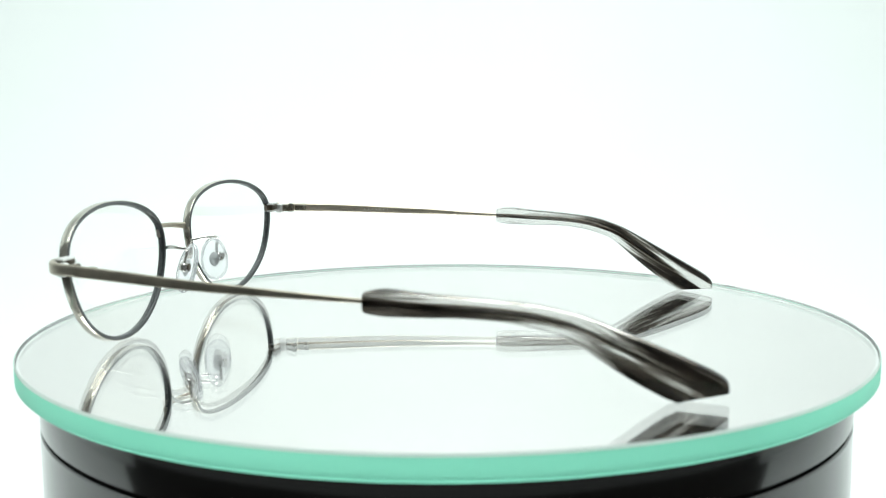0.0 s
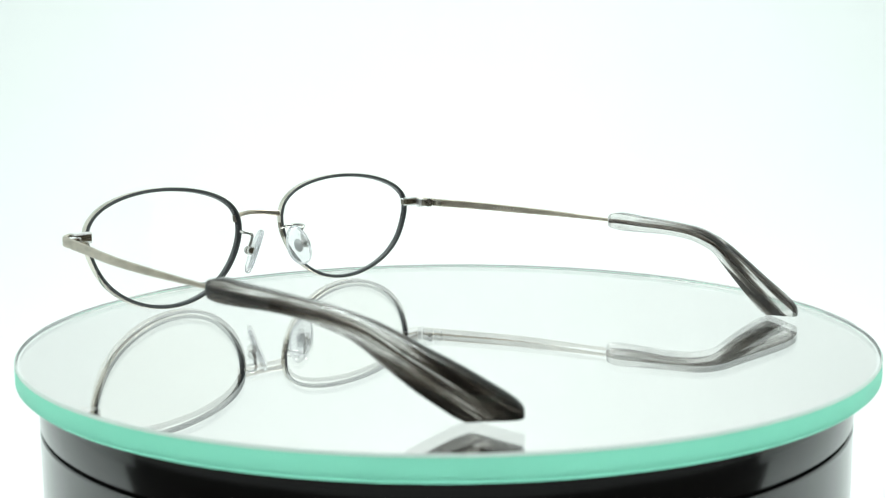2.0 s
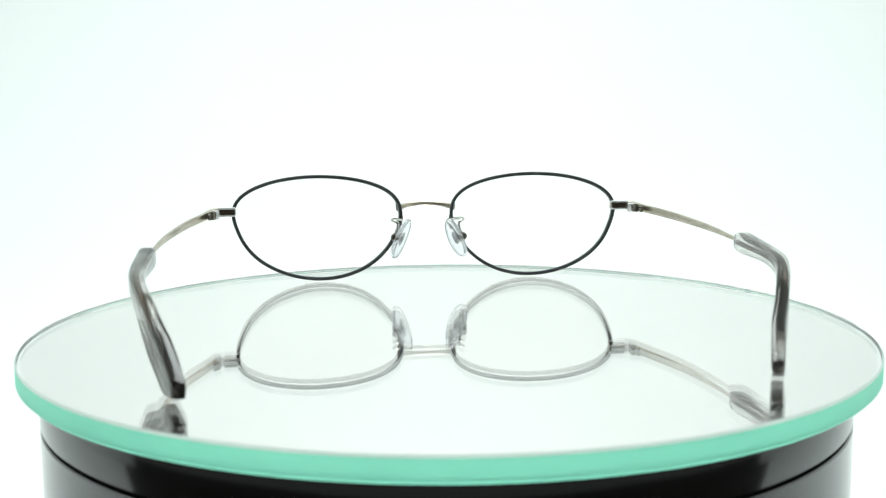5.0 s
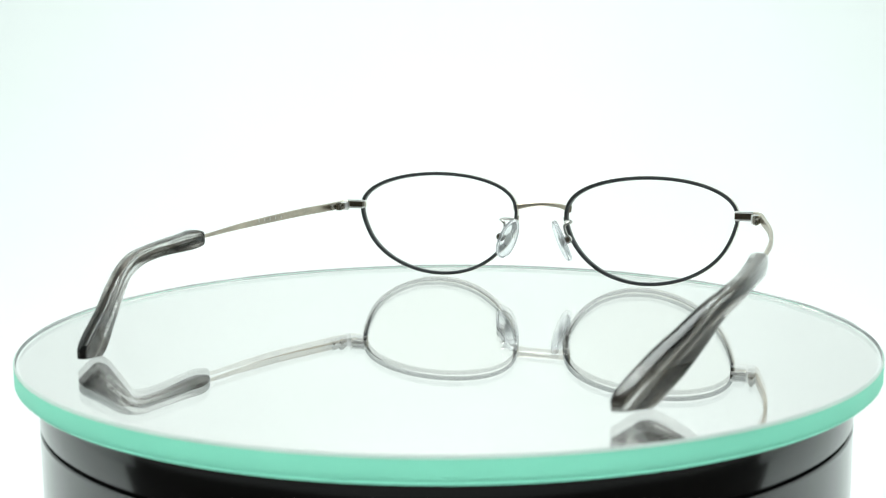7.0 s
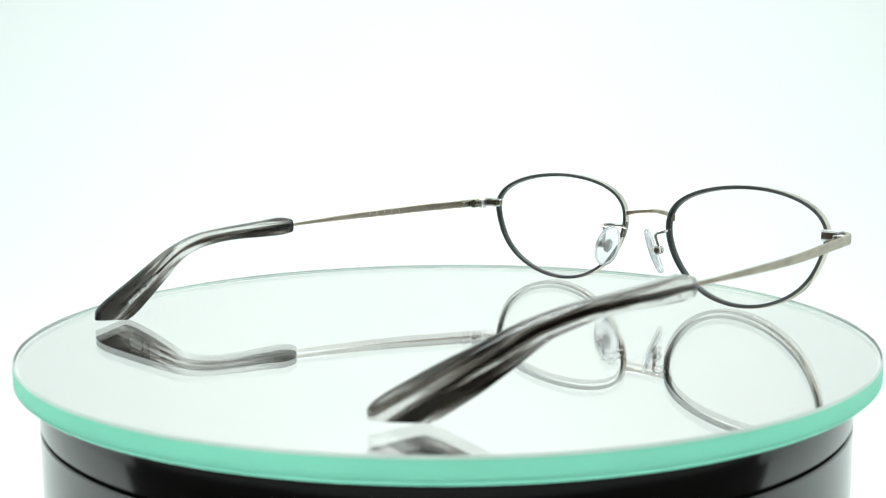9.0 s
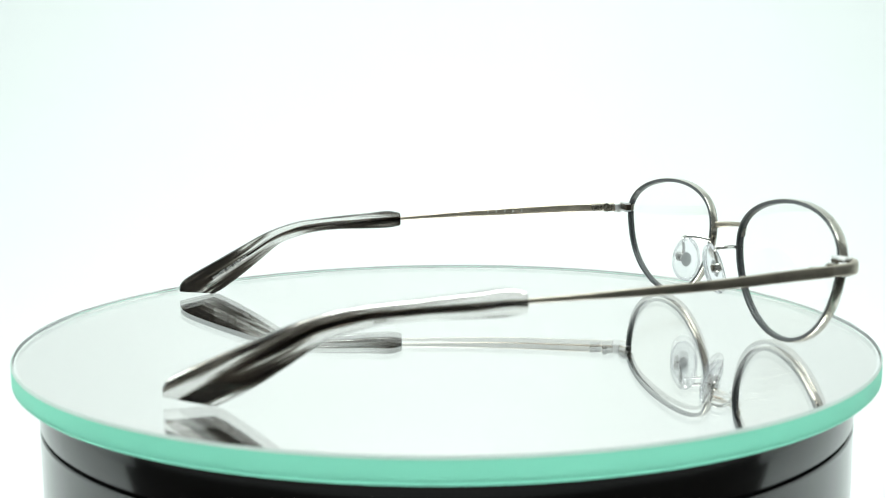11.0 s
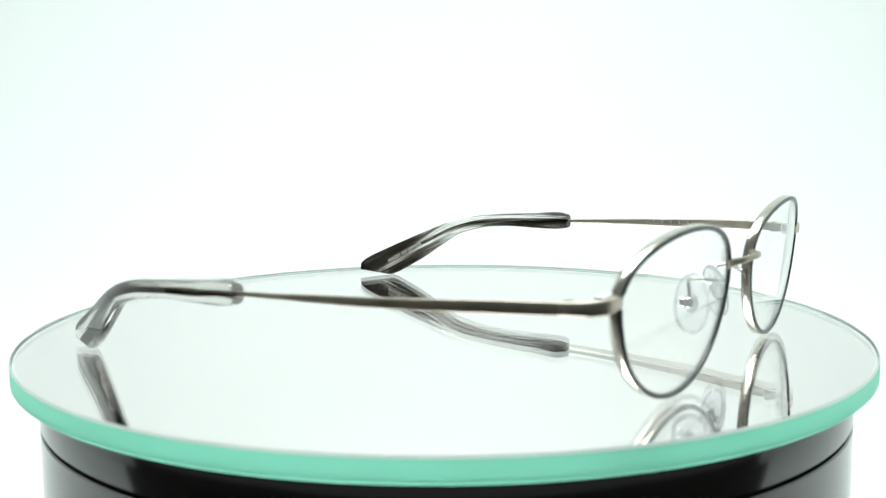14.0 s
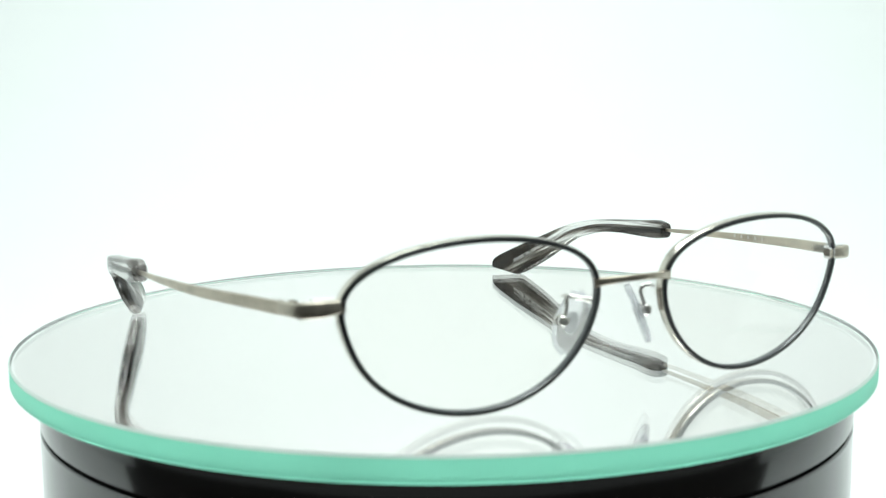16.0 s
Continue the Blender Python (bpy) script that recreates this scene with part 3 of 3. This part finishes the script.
def build_lettering(temple):
    """Printed words on the inner face of the wearer's left tip."""
    font = bpy.data.curves.new("made_in_japan", "FONT")
    font.body = "MADE IN JAPAN"
    font.size, font.extrude, font.offset = 1.5 * MM, 0.02 * MM, 0.0
    font.space_character, font.space_word = 1.12, 1.15
    font.align_x, font.align_y = "CENTER", "CENTER"
    tmp = bpy.data.objects.new("lettering_source", font)
    scene.collection.objects.link(tmp)
    dg = bpy.context.evaluated_depsgraph_get()
    me = bpy.data.meshes.new_from_object(tmp.evaluated_get(dg))
    bpy.data.objects.remove(tmp)
    me.materials.clear()
    me.materials.append(INK)
    ob = new("lettering", me)
    ob.parent = temple
    along = Vector((temple_x(-113, -1) - temple_x(-126, -1), 13.0, 7.6)).normalized()
    nx = Vector((1, 0, 0))
    nx = (nx - along * nx.dot(along)).normalized()
    above = nx.cross(along)
    m = Matrix((along, above, nx)).transposed().to_4x4()
    mid = Vector((temple_x(-122.8, -1) + 1.74, -122.8, 7.25))
    ob.matrix_basis = Matrix.Translation(mid * MM) @ m
    tagged(ob, "pale printed words MADE IN JAPAN")


def build_bars(temple, s, y0, z0, count, gap, size, mat):
    """Writing too small to read, as plain bars on the inner face of a temple."""
    bm = bmesh.new()
    for i in range(count):
        y = y0 + gap * i
        x = temple_x(y, s) - s * 0.62
        block(bm, pose(x * MM, y * MM, (z0 + 0.012 * i * gap) * MM), 0.05, size * 0.7, size, 0.0)
    part("lettering", bm, mat, temple, "tiny unreadable grey engraving", smooth=False)


def build_glasses():
    glasses = tagged(new("eyeglasses"), "open oval silver eyeglasses with marbled grey tips on mirror plate", "eyeglasses")
    for s in (-1, 1):
        bm = ring_band(s, 0.34, 0.60, 0.86, 0.1)
        rim = part("rim", bm, SILVER, glasses, "oval brushed silver metal rim band")
        bm = ring_band(s, -0.45, 0.47, 1.10, 0.25, gaps=[(rim_angle(20.9), rim_angle(23.3))])
        part("rim_insert", bm, GRAPHITE, rim, "dark graphite grey rim lining")
        bm = ring_band(s, -0.42, 0.42, 1.0, 0.2, gaps=[(rim_angle(23.2), 360 + rim_angle(21.0))])
        part("rim_joint", bm, POLISHED, rim)
        build_lens(s, glasses)
        build_endpiece(s, glasses)
        temple = build_temple(s, glasses)
        if s < 0:
            build_lettering(temple)
            build_bars(temple, s, -44.0, 20.5, 5, 2.6, 0.8, GREY_INK)
        else:
            build_bars(temple, s, -38.0, 20.8, 7, 1.2, 0.5, GREY_INK)
        build_pad(s, glasses)
    build_bridge(glasses)
    for child in glasses.children:
        child.matrix_basis = GLASSES @ child.matrix_basis
    return glasses


build_box()
turntable = build_turntable()
plate = build_plate()
glasses = build_glasses()


# ---------------------------------------------------------------- what moves
RATE = -14.2212


def motions():
    rows = [(i * 0.5, pose(0, 0, 0, 0, 0, RATE * (i * 0.5 - 8.0))) for i in range(33)]
    walk(plate, rows)
    walk(glasses, rows)


motions()
